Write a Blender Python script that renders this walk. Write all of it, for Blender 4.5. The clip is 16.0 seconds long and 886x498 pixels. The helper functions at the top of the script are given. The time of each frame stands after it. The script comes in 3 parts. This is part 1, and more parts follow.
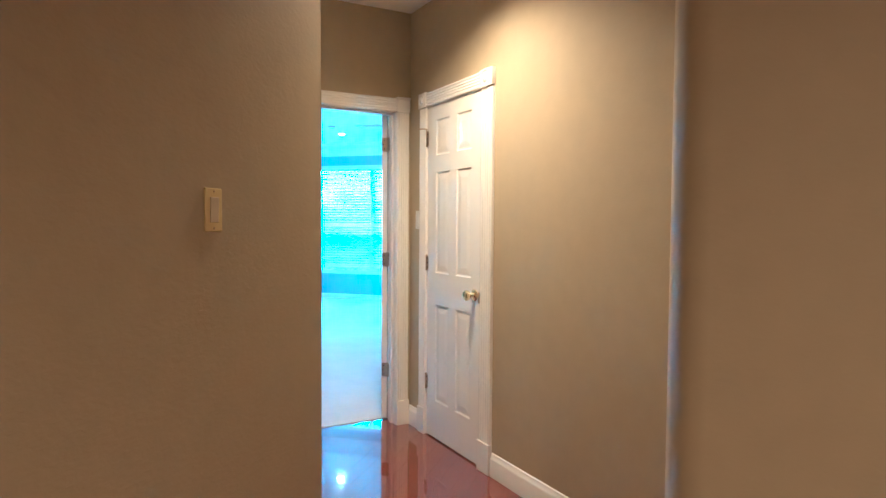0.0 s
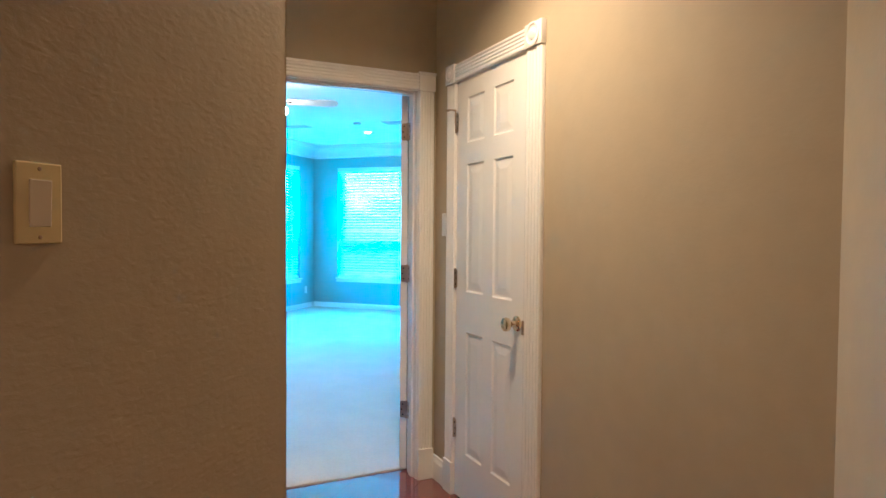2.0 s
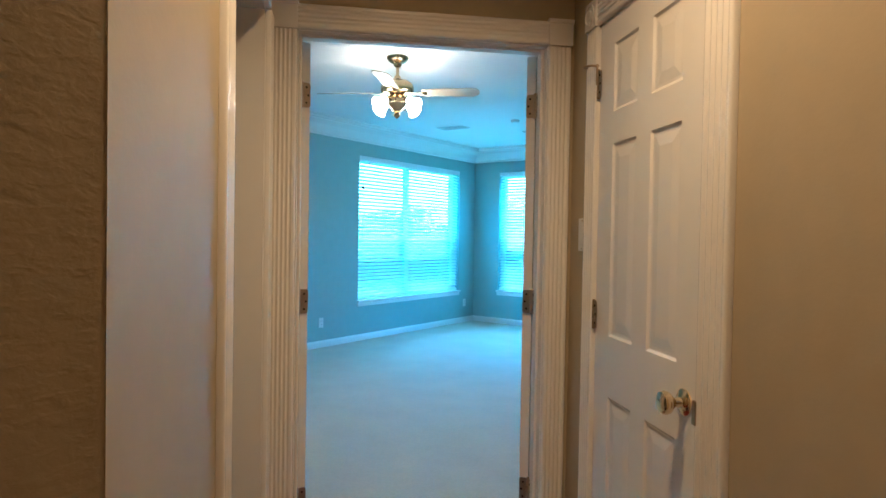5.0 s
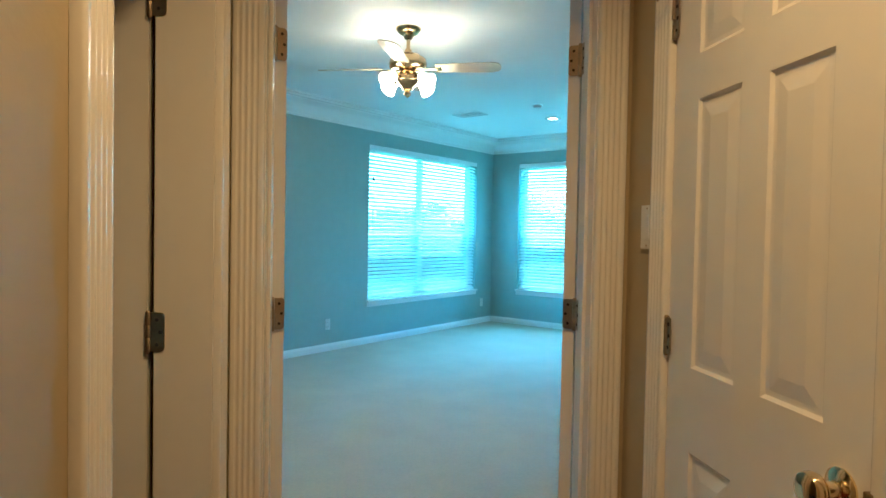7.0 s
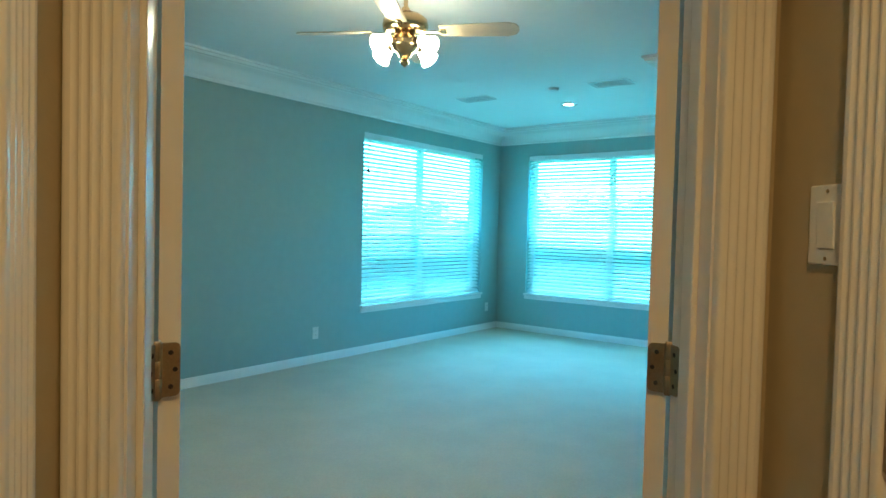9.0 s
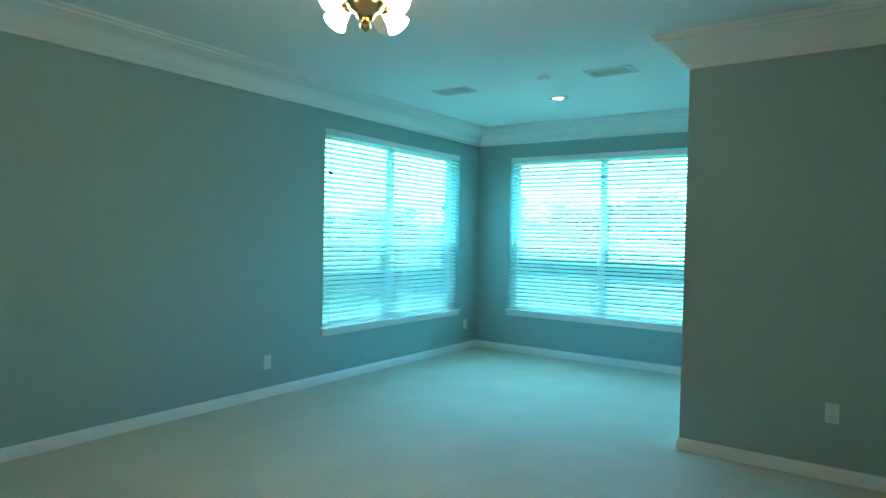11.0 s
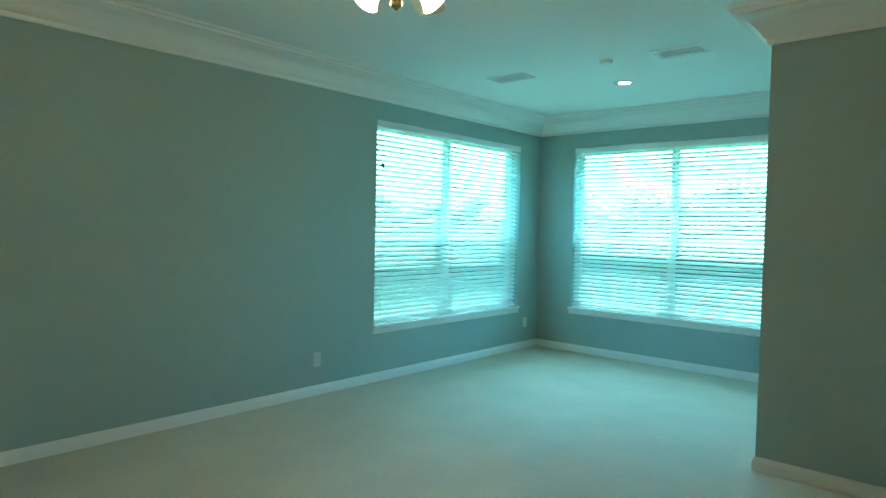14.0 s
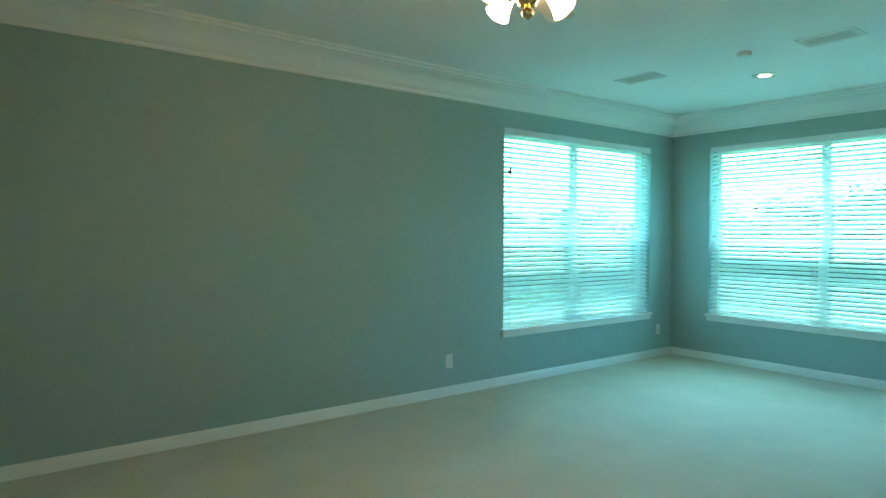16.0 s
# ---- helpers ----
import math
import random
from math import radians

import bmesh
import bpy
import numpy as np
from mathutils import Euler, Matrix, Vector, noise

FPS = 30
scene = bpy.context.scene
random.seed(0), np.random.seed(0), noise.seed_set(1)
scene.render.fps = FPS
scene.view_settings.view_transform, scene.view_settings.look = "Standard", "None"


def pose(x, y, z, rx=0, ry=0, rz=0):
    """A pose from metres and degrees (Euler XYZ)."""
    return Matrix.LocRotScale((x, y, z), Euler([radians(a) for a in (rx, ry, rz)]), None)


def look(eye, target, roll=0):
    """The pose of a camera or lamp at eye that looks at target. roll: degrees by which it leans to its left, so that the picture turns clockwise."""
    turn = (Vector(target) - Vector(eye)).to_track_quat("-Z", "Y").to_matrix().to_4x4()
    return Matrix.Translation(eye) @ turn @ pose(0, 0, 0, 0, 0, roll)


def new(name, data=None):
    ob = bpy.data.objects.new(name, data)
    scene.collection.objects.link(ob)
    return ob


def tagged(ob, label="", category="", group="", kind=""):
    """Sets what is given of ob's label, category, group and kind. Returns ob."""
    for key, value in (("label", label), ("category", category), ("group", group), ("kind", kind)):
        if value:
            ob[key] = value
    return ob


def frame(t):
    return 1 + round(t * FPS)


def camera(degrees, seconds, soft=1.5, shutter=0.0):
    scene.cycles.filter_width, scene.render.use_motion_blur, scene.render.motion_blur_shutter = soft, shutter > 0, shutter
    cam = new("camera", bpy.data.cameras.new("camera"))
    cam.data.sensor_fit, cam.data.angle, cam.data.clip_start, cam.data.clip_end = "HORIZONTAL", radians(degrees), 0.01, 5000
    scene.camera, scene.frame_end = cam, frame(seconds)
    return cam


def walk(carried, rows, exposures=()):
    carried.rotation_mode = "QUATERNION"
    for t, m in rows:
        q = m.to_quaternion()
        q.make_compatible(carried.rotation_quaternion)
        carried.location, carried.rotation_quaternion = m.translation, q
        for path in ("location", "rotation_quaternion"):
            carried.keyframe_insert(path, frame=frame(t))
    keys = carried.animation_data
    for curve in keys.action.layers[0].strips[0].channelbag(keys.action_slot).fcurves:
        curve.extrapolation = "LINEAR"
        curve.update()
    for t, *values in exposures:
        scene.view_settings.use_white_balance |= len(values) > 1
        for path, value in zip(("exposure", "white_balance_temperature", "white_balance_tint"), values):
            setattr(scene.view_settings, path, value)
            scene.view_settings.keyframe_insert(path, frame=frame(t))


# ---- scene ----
# World axes follow the bedroom walls; the vestibule in front of its door is turned by 45 degrees.
cam = camera(70.40, 16.0, soft=1.5)
PATH = [
    (0.0, 2.044, -3.145, 1.303, 87.68, -0.39, 16.24),
    (0.5, 2.019, -2.943, 1.292, 88.14, 0.10, 17.44),
    (1.0, 1.908, -2.744, 1.290, 88.35, 0.12, 17.03),
    (1.5, 1.849, -2.589, 1.292, 88.43, -0.06, 17.33),
    (2.0, 1.835, -2.372, 1.303, 88.18, -0.44, 19.54),
    (2.5, 1.798, -2.175, 1.298, 88.61, 0.17, 21.66),
    (3.0, 1.705, -1.972, 1.297, 88.78, 0.41, 23.13),
    (3.5, 1.639, -1.807, 1.304, 88.91, 0.13, 25.25),
    (4.0, 1.680, -1.643, 1.318, 88.85, -0.27, 30.73),
    (4.5, 1.716, -1.529, 1.316, 88.98, -0.87, 35.13),
    (7.0, 1.359, -1.006, 1.303, 88.43, -1.06, 37.47),
    (7.5, 1.330, -0.825, 1.322, 88.07, -0.96, 38.87),
    (8.0, 1.182, -0.701, 1.304, 88.27, -1.08, 38.87),
    (8.5, 1.033, -0.585, 1.306, 88.16, -1.35, 38.25),
    (9.0, 0.900, -0.430, 1.305, 88.23, -1.41, 37.58),
    (9.5, 0.795, -0.269, 1.304, 88.31, -1.45, 36.88),
    (11.8, 0.305, 0.369, 1.364, 88.95, -1.15, 34.85),
    (12.0, 0.312, 0.392, 1.344, 88.97, -1.42, 35.22),
    (12.5, 0.284, 0.479, 1.344, 88.83, -1.47, 36.33),
    (13.0, 0.306, 0.465, 1.350, 88.47, -1.71, 37.59),
    (13.5, 0.332, 0.474, 1.361, 88.20, -1.65, 39.33),
    (14.0, 0.356, 0.488, 1.369, 88.00, -1.32, 41.50),
    (14.5, 0.369, 0.484, 1.362, 88.07, -0.96, 44.11),
    (15.0, 0.338, 0.482, 1.333, 88.39, -0.64, 46.77),
    (15.5, 0.350, 0.459, 1.322, 88.63, -0.49, 49.83),
    (16.0, 0.397, 0.389, 1.338, 88.67, -0.30, 52.68),
]

walk(cam, [(t, pose(x, y, z, rx, ry, rz)) for t, x, y, z, rx, ry, rz in PATH],
     exposures=[(0.0, 5.83, 3500, -3), (1.5, 5.55, 3550, -3), (3.5, 4.85, 3700, -4), (4.5, 4.6, 3900, -4), (7.0, 4.45, 4400, -13),
                (9.0, 4.28, 4550, -22), (12.0, 3.9, 5300, -24), (16.0, 4.0, 6100, -22)])

# ---- light ----
world = bpy.data.worlds.new("world")
scene.world = world
world.use_nodes = True
wn = world.node_tree
sky = wn.nodes.new("ShaderNodeTexSky")
sky.sky_type = "NISHITA"
sky.sun_disc = False
sky.ozone_density = 1.0
sky.dust_density = 2.0
sky.sun_elevation = radians(66)
sky.sun_rotation = radians(330)
wn.links.new(sky.outputs[0], wn.nodes["Background"].inputs[0])
wn.nodes["Background"].inputs[1].default_value = 0.15

sun = new("sun", bpy.data.lights.new("sun", "SUN"))
sun.data.energy, sun.data.angle, sun.data.color = 2.2, radians(0.6), (1.0, 0.97, 0.94)
sun.matrix_basis = look((-0.5, 0.866, 2.246), (0, 0, 0))


def down_lamp(name, x, y, z, watts, size, cone, colour):
    lamp = new(name, bpy.data.lights.new(name, "SPOT"))
    lamp.data.energy, lamp.data.shadow_soft_size, lamp.data.color = watts, size, colour
    lamp.data.spot_size, lamp.data.spot_blend = radians(cone), 0.85
    lamp.matrix_basis = look((x, y, z), (x, y - 0.001, 0))
    return lamp


WARM = (1.0, 0.468, 0.15)
CEIL = 2.64

# ---- materials ----


def material(name, base, rough=0.5, metal=0.0, vary=0.06, scale=6.0, bump=0.0, bump_scale=60.0, stretch=(1, 1, 1),
             per_piece=0.0, spec=0.5, coat=0.0):
    """Painted or natural surface: broad and fine colour variation, and relief."""
    m = bpy.data.materials.new(name)
    m.use_nodes = True
    n, l = m.node_tree.nodes, m.node_tree.links
    b = n["Principled BSDF"]
    b.inputs["Roughness"].default_value, b.inputs["Metallic"].default_value = rough, metal
    b.inputs["Specular IOR Level"].default_value = spec
    b.inputs["Coat Weight"].default_value = coat
    co = n.new("ShaderNodeTexCoord")
    mp = n.new("ShaderNodeMapping")
    mp.inputs["Scale"].default_value = stretch
    l.new(co.outputs["Object"], mp.inputs["Vector"])
    broad, fine = n.new("ShaderNodeTexNoise"), n.new("ShaderNodeTexNoise")
    broad.inputs["Scale"].default_value, fine.inputs["Scale"].default_value = scale * 0.2, scale * 6
    broad.inputs["Detail"].default_value, fine.inputs["Detail"].default_value = 4, 6
    for t in (broad, fine):
        l.new(mp.outputs[0], t.inputs["Vector"])
    add = n.new("ShaderNodeMath")
    add.operation = "ADD"
    l.new(broad.outputs["Fac"], add.inputs[0])
    l.new(fine.outputs["Fac"], add.inputs[1])
    last = add.outputs[0]
    if per_piece:
        info = n.new("ShaderNodeObjectInfo")
        mul = n.new("ShaderNodeMath")
        mul.operation = "MULTIPLY_ADD"
        mul.inputs[1].default_value = per_piece
        l.new(info.outputs["Random"], mul.inputs[0])
        l.new(last, mul.inputs[2])
        last = mul.outputs[0]
    ramp = n.new("ShaderNodeValToRGB")
    lo, hi = [max(0, c * (1 - vary)) for c in base], [min(1, c * (1 + vary)) for c in base]
    ramp.color_ramp.elements[0].position, ramp.color_ramp.elements[1].position = 0.3, 0.7
    half = n.new("ShaderNodeMath")
    half.operation = "MULTIPLY"
    half.inputs[1].default_value = 1 / (2 + per_piece)
    l.new(last, half.inputs[0])
    l.new(half.outputs[0], ramp.inputs[0])
    ramp.color_ramp.elements[0].color, ramp.color_ramp.elements[1].color = (*lo, 1), (*hi, 1)
    l.new(ramp.outputs[0], b.inputs["Base Color"])
    if bump:
        relief = n.new("ShaderNodeTexNoise")
        relief.inputs["Scale"].default_value, relief.inputs["Detail"].default_value = bump_scale, 4
        l.new(mp.outputs[0], relief.inputs["Vector"])
        bp = n.new("ShaderNodeBump")
        bp.inputs["Strength"].default_value, bp.inputs["Distance"].default_value = 1.0, bump
        l.new(relief.outputs["Fac"], bp.inputs["Height"])
        l.new(bp.outputs[0], b.inputs["Normal"])
    return m


def plain(name, base, rough=0.4, metal=0.0, emit=None, power=0.0):
    m = bpy.data.materials.new(name)
    m.use_nodes = True
    b = m.node_tree.nodes["Principled BSDF"]
    b.inputs["Base Color"].default_value = (*base, 1)
    b.inputs["Roughness"].default_value, b.inputs["Metallic"].default_value = rough, metal
    if emit:
        b.inputs["Emission Color"].default_value = (*emit, 1)
        b.inputs["Emission Strength"].default_value = power
    return m


def trowelled(name, base, amount, rough=0.6):
    """Hand-trowelled drywall paint: flat skips a few centimetres long with raised lips."""
    m = material(name, base, rough, vary=0.05, scale=2.0)
    n, l = m.node_tree.nodes, m.node_tree.links
    co = n.new("ShaderNodeTexCoord")
    mp = n.new("ShaderNodeMapping")
    mp.inputs["Scale"].default_value = (1, 1, 1.7)
    l.new(co.outputs["Object"], mp.inputs["Vector"])
    wob = n.new("ShaderNodeTexNoise")
    wob.inputs["Scale"].default_value, wob.inputs["Detail"].default_value = 44, 3
    wob.inputs["Distortion"].default_value = 0.3
    l.new(mp.outputs[0], wob.inputs["Vector"])
    step = n.new("ShaderNodeValToRGB")
    step.color_ramp.elements[0].position, step.color_ramp.elements[1].position = 0.34, 0.74
    l.new(wob.outputs["Fac"], step.inputs[0])
    grain = n.new("ShaderNodeTexNoise")
    grain.inputs["Scale"].default_value, grain.inputs["Detail"].default_value = 160, 3
    l.new(co.outputs["Object"], grain.inputs["Vector"])
    mix = n.new("ShaderNodeMath")
    mix.operation = "MULTIPLY_ADD"
    mix.inputs[1].default_value = 0.15
    l.new(grain.outputs["Fac"], mix.inputs[0])
    l.new(step.outputs[0], mix.inputs[2])
    bp = n.new("ShaderNodeBump")
    bp.inputs["Strength"].default_value, bp.inputs["Distance"].default_value = 1.0, amount
    l.new(mix.outputs[0], bp.inputs["Height"])
    l.new(bp.outputs[0], n["Principled BSDF"].inputs["Normal"])
    return m


TAN = trowelled("tan_trowelled_paint", (0.43, 0.366, 0.235), 0.0002, 0.62)
TAN_ROUGH = trowelled("tan_rough_trowelled_paint", (0.43, 0.366, 0.235), 0.00032, 0.62)
BLUE = trowelled("grey_blue_paint", (0.37, 0.45, 0.425), 0.0002, 0.7)
WHITE = material("white_trim_paint", (0.83, 0.81, 0.77), 0.2, vary=0.02, scale=3, bump=0.0001, bump_scale=12)
CEILING = material("ceiling_paint", (0.86, 0.85, 0.82), 0.85, vary=0.02, scale=3, bump=0.0012, bump_scale=70)
CARPET = material("cut_pile_carpet", (0.60, 0.55, 0.45), 0.95, vary=0.09, scale=14, bump=0.0009, bump_scale=320, spec=0.1)
CHERRY = material("cherry_floor_board", (0.17, 0.035, 0.018), 0.07, vary=0.14, scale=5, bump=0.0,
                  stretch=(6, 0.7, 6), per_piece=0.12, coat=1.0)
NICKEL = material("aged_brass_hinge", (0.42, 0.33, 0.22), 0.34, metal=1.0, vary=0.2, scale=60)
BRASS = material("polished_brass", (0.80, 0.66, 0.40), 0.12, metal=1.0, vary=0.06, scale=20)
BRONZE = material("antique_brass", (0.50, 0.37, 0.19), 0.22, metal=1.0, vary=0.15, scale=20)
ALMOND = material("almond_plastic", (0.72, 0.61, 0.27), 0.14, vary=0.02)
ALMOND_PALE = material("pale_almond_plastic", (0.70, 0.63, 0.46), 0.25, vary=0.02)
IVORY = material("white_plastic", (0.74, 0.74, 0.70), 0.35, vary=0.02)
SLAT = material("white_blind_slat", (0.80, 0.80, 0.78), 0.35, vary=0.03)


def lets_light_through(m, share, colour):
    """Thin plastic: part of the light comes out on the far side."""
    n, l = m.node_tree.nodes, m.node_tree.links
    tl, mix = n.new("ShaderNodeBsdfTranslucent"), n.new("ShaderNodeMixShader")
    tl.inputs[0].default_value = (*colour, 1)
    mix.inputs[0].default_value = share
    l.new(n["Principled BSDF"].outputs[0], mix.inputs[1])
    l.new(tl.outputs[0], mix.inputs[2])
    l.new(mix.outputs[0], n["Material Output"].inputs["Surface"])


lets_light_through(SLAT, 0.66, (0.90, 0.93, 0.90))
VINYL = material("white_vinyl_sash", (0.78, 0.78, 0.78), 0.4, vary=0.02)


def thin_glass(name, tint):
    """A clear coated pane: light passes straight through with a faint tint, and a little is mirrored."""
    m = bpy.data.materials.new(name)
    m.use_nodes = True
    n, l = m.node_tree.nodes, m.node_tree.links
    tr, gl, mix = n.new("ShaderNodeBsdfTransparent"), n.new("ShaderNodeBsdfGlossy"), n.new("ShaderNodeMixShader")
    tr.inputs[0].default_value, gl.inputs["Roughness"].default_value = (*tint, 1), 0.0
    mix.inputs[0].default_value = 0.05
    l.new(tr.outputs[0], mix.inputs[1])
    l.new(gl.outputs[0], mix.inputs[2])
    l.new(mix.outputs[0], n["Material Output"].inputs["Surface"])
    return m


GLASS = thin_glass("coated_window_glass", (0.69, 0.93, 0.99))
DARK = plain("dark_gap", (0.02, 0.018, 0.015), 0.8)
# grey that stands for the shade between the vent louvres
GREY = plain("duct_shade_grey", (0.38, 0.38, 0.37), 0.6)
CORD = plain("blind_cord", (0.7, 0.7, 0.66), 0.7)
BULB = plain("lit_frosted_shade", (0.95, 0.92, 0.85), 0.4, emit=(1.0, 0.65, 0.38), power=3.4)
LED = plain("lit_downlight_lens", (0.95, 0.95, 0.9), 0.4, emit=(1.0, 0.86, 0.68), power=5)
BLADE = material("washed_oak_fan_blade", (0.52, 0.42, 0.28), 0.4, vary=0.18, scale=6, stretch=(1, 8, 8))
GRASS = material("lawn", (0.060, 0.100, 0.040), 0.9, vary=0.4, scale=3, bump=0.02, bump_scale=30)
BARK = material("bark", (0.12, 0.09, 0.06), 0.9, vary=0.3, scale=8, bump=0.01, bump_scale=20)
LEAF = material("leaf", (0.040, 0.065, 0.025), 0.6, vary=0.4, scale=4)
OAK = material("stained_wood_rack", (0.16, 0.09, 0.045), 0.45, vary=0.3, scale=10, stretch=(1, 1, 6))
PAPER = material("white_card", (0.72, 0.72, 0.70), 0.6, vary=0.02)
INK = plain("grey_print", (0.30, 0.32, 0.36), 0.7)


def screen_mesh():
    """Insect screen: fine dark threads that let a little over half of the light through."""
    m = bpy.data.materials.new("insect_screen")
    m.use_nodes = True
    n, l = m.node_tree.nodes, m.node_tree.links
    out = n["Material Output"]
    tr, mix = n.new("ShaderNodeBsdfTransparent"), n.new("ShaderNodeMixShader")
    n["Principled BSDF"].inputs["Base Color"].default_value = (0.05, 0.06, 0.07, 1)
    mix.inputs[0].default_value = 0.42
    l.new(tr.outputs[0], mix.inputs[1])
    l.new(n["Principled BSDF"].outputs[0], mix.inputs[2])
    l.new(mix.outputs[0], out.inputs["Surface"])
    return m


SCREEN = screen_mesh()

# ---- building helpers ----


def box(bm, x0, x1, y0, y1, z0, z1, bevel=0.0, seg=2):
    made = bmesh.ops.create_cube(bm, size=1.0)
    bmesh.ops.scale(bm, vec=(x1 - x0, y1 - y0, z1 - z0), verts=made["verts"])
    bmesh.ops.translate(bm, vec=((x0 + x1) / 2, (y0 + y1) / 2, (z0 + z1) / 2), verts=made["verts"])
    if bevel:
        edges = {e for v in made["verts"] for e in v.link_edges}
        bmesh.ops.bevel(bm, geom=list(edges), offset=bevel, segments=seg, affect="EDGES", profile=0.6)
    return bm


def one_box(*a, **k):
    return box(bmesh.new(), *a, **k)


def lathe(profile, steps=24, m=None, bm=None):
    """Turns a profile of (radius, z) about the z axis."""
    bm = bm or bmesh.new()
    rings = []
    for r, z in profile:
        rings.append([bm.verts.new((r * math.cos(2 * math.pi * i / steps), r * math.sin(2 * math.pi * i / steps), z)) for i in range(steps)])
    for a, b in zip(rings, rings[1:]):
        for i in range(steps):
            j = (i + 1) % steps
            bm.faces.new((a[i], a[j], b[j], b[i]))
    bm.faces.new(list(reversed(rings[0])))
    bm.faces.new(rings[-1])
    if m is not None:
        bmesh.ops.transform(bm, matrix=m, verts=[v for ring in rings for v in ring])
    return bm


def tube(points, radius, steps=8, bm=None):
    """A round bar along a line of points."""
    bm = bm or bmesh.new()
    pts = [Vector(q) for q in points]
    rings = []
    for i, q in enumerate(pts):
        d = (pts[min(i + 1, len(pts) - 1)] - pts[max(i - 1, 0)]).normalized()
        side = d.cross(Vector((0.13, 0.31, 0.94))).normalized()
        up = side.cross(d)
        rings.append([bm.verts.new(q + radius * (math.cos(2 * math.pi * k / steps) * side + math.sin(2 * math.pi * k / steps) * up)) for k in range(steps)])
    for a, b in zip(rings, rings[1:]):
        for k in range(steps):
            bm.faces.new((a[k], a[(k + 1) % steps], b[(k + 1) % steps], b[k]))
    bm.faces.new(list(reversed(rings[0])))
    bm.faces.new(rings[-1])
    return bm


def part(name, bm, mat, parent=None, label="", m=None, smooth=False):
    bmesh.ops.recalc_face_normals(bm, faces=bm.faces)
    mesh = bpy.data.meshes.new(name)
    bm.to_mesh(mesh)
    bm.free()
    mesh.materials.append(mat)
    if smooth:
        for f in mesh.polygons:
            f.use_smooth = True
        mesh.set_sharp_from_angle(angle=radians(40))
    ob = new(name, mesh)
    if parent:
        ob.parent = parent
    if m is not None:
        ob.matrix_basis = m
    return tagged(ob, label=label)


def again(ob, m, parent=None):
    """Another object on the same mesh."""
    o = new(ob.name.split(".")[0], ob.data)
    o.parent = parent or ob.parent
    o.matrix_basis = m
    return o


def thing(name, m, label, category, group="", kind=""):
    ob = new(name)
    ob.matrix_basis = m
    return tagged(ob, label, category, group, kind)


def hall(u, v, z=0.0, turn=0.0):
    """A pose in the vestibule: u to the right along its end wall, v towards the bedroom."""
    c = math.sqrt(0.5)
    return pose((u - v) * c, (u + v) * c, z, 0, 0, 45 + turn)


def panel(length, height, thick, holes=()):
    """An upright slab, x 0..length, y 0..thick, with openings (x0, x1, z0, z1) that go through it."""
    xs = sorted({0, length, *(h[0] for h in holes), *(h[1] for h in holes)})
    zs = sorted({0, height, *(h[2] for h in holes), *(h[3] for h in holes)})

    def full(i, k):
        if not (0 <= i < len(xs) - 1 and 0 <= k < len(zs) - 1):
            return False
        x, z = (xs[i] + xs[i + 1]) / 2, (zs[k] + zs[k + 1]) / 2
        return not any(h[0] < x < h[1] and h[2] < z < h[3] for h in holes)

    bm, seen = bmesh.new(), {}

    def v(x, y, z):
        key = (round(x, 4), round(y, 4), round(z, 4))
        if key not in seen:
            seen[key] = bm.verts.new(key)
        return seen[key]

    for i in range(len(xs) - 1):
        for k in range(len(zs) - 1):
            if not full(i, k):
                continue
            x0, x1, z0, z1 = xs[i], xs[i + 1], zs[k], zs[k + 1]
            bm.faces.new((v(x0, 0, z0), v(x1, 0, z0), v(x1, 0, z1), v(x0, 0, z1)))
            bm.faces.new((v(x1, thick, z0), v(x0, thick, z0), v(x0, thick, z1), v(x1, thick, z1)))
            if not full(i - 1, k):
                bm.faces.new((v(x0, 0, z0), v(x0, 0, z1), v(x0, thick, z1), v(x0, thick, z0)))
            if not full(i + 1, k):
                bm.faces.new((v(x1, 0, z0), v(x1, thick, z0), v(x1, thick, z1), v(x1, 0, z1)))
            if not full(i, k - 1):
                bm.faces.new((v(x0, 0, z0), v(x0, thick, z0), v(x1, thick, z0), v(x1, 0, z0)))
            if not full(i, k + 1):
                bm.faces.new((v(x0, 0, z1), v(x1, 0, z1), v(x1, thick, z1), v(x0, thick, z1)))
    return bm


def wall(name, m, length, thick, mat, label, holes=(), height=CEIL):
    ob = part(name, panel(length, height, thick, holes), mat, label=label, m=m)
    return tagged(ob, category="wall", kind="structure")


def sweep(path, profile, closed=False):
    """Runs a profile of (distance to the left, z) along a line on the floor, with mitred corners."""
    bm = bmesh.new()
    pts = [Vector(q) for q in path]
    n = len(pts)
    rings = []
    for i, q in enumerate(pts):
        a = pts[i - 1] if (i or closed) else None
        b = pts[(i + 1) % n] if (i < n - 1 or closed) else None
        n1 = None if a is None else Vector((-(q - a).y, (q - a).x)).normalized()
        n2 = None if b is None else Vector((-(b - q).y, (b - q).x)).normalized()
        if n1 is None or n2 is None:
            out = n1 or n2
        else:
            out = (n1 + n2) / (1 + n1.dot(n2))
        rings.append([bm.verts.new((q.x + d * out.x, q.y + d * out.y, z)) for d, z in profile])
    k = len(profile)
    for i in range(n if closed else n - 1):
        a, b = rings[i], rings[(i + 1) % n]
        for j in range(k):
            bm.faces.new((a[j], b[j], b[(j + 1) % k], a[(j + 1) % k]))
    if not closed:
        bm.faces.new(rings[0])
        bm.faces.new(list(reversed(rings[-1])))
    return bm


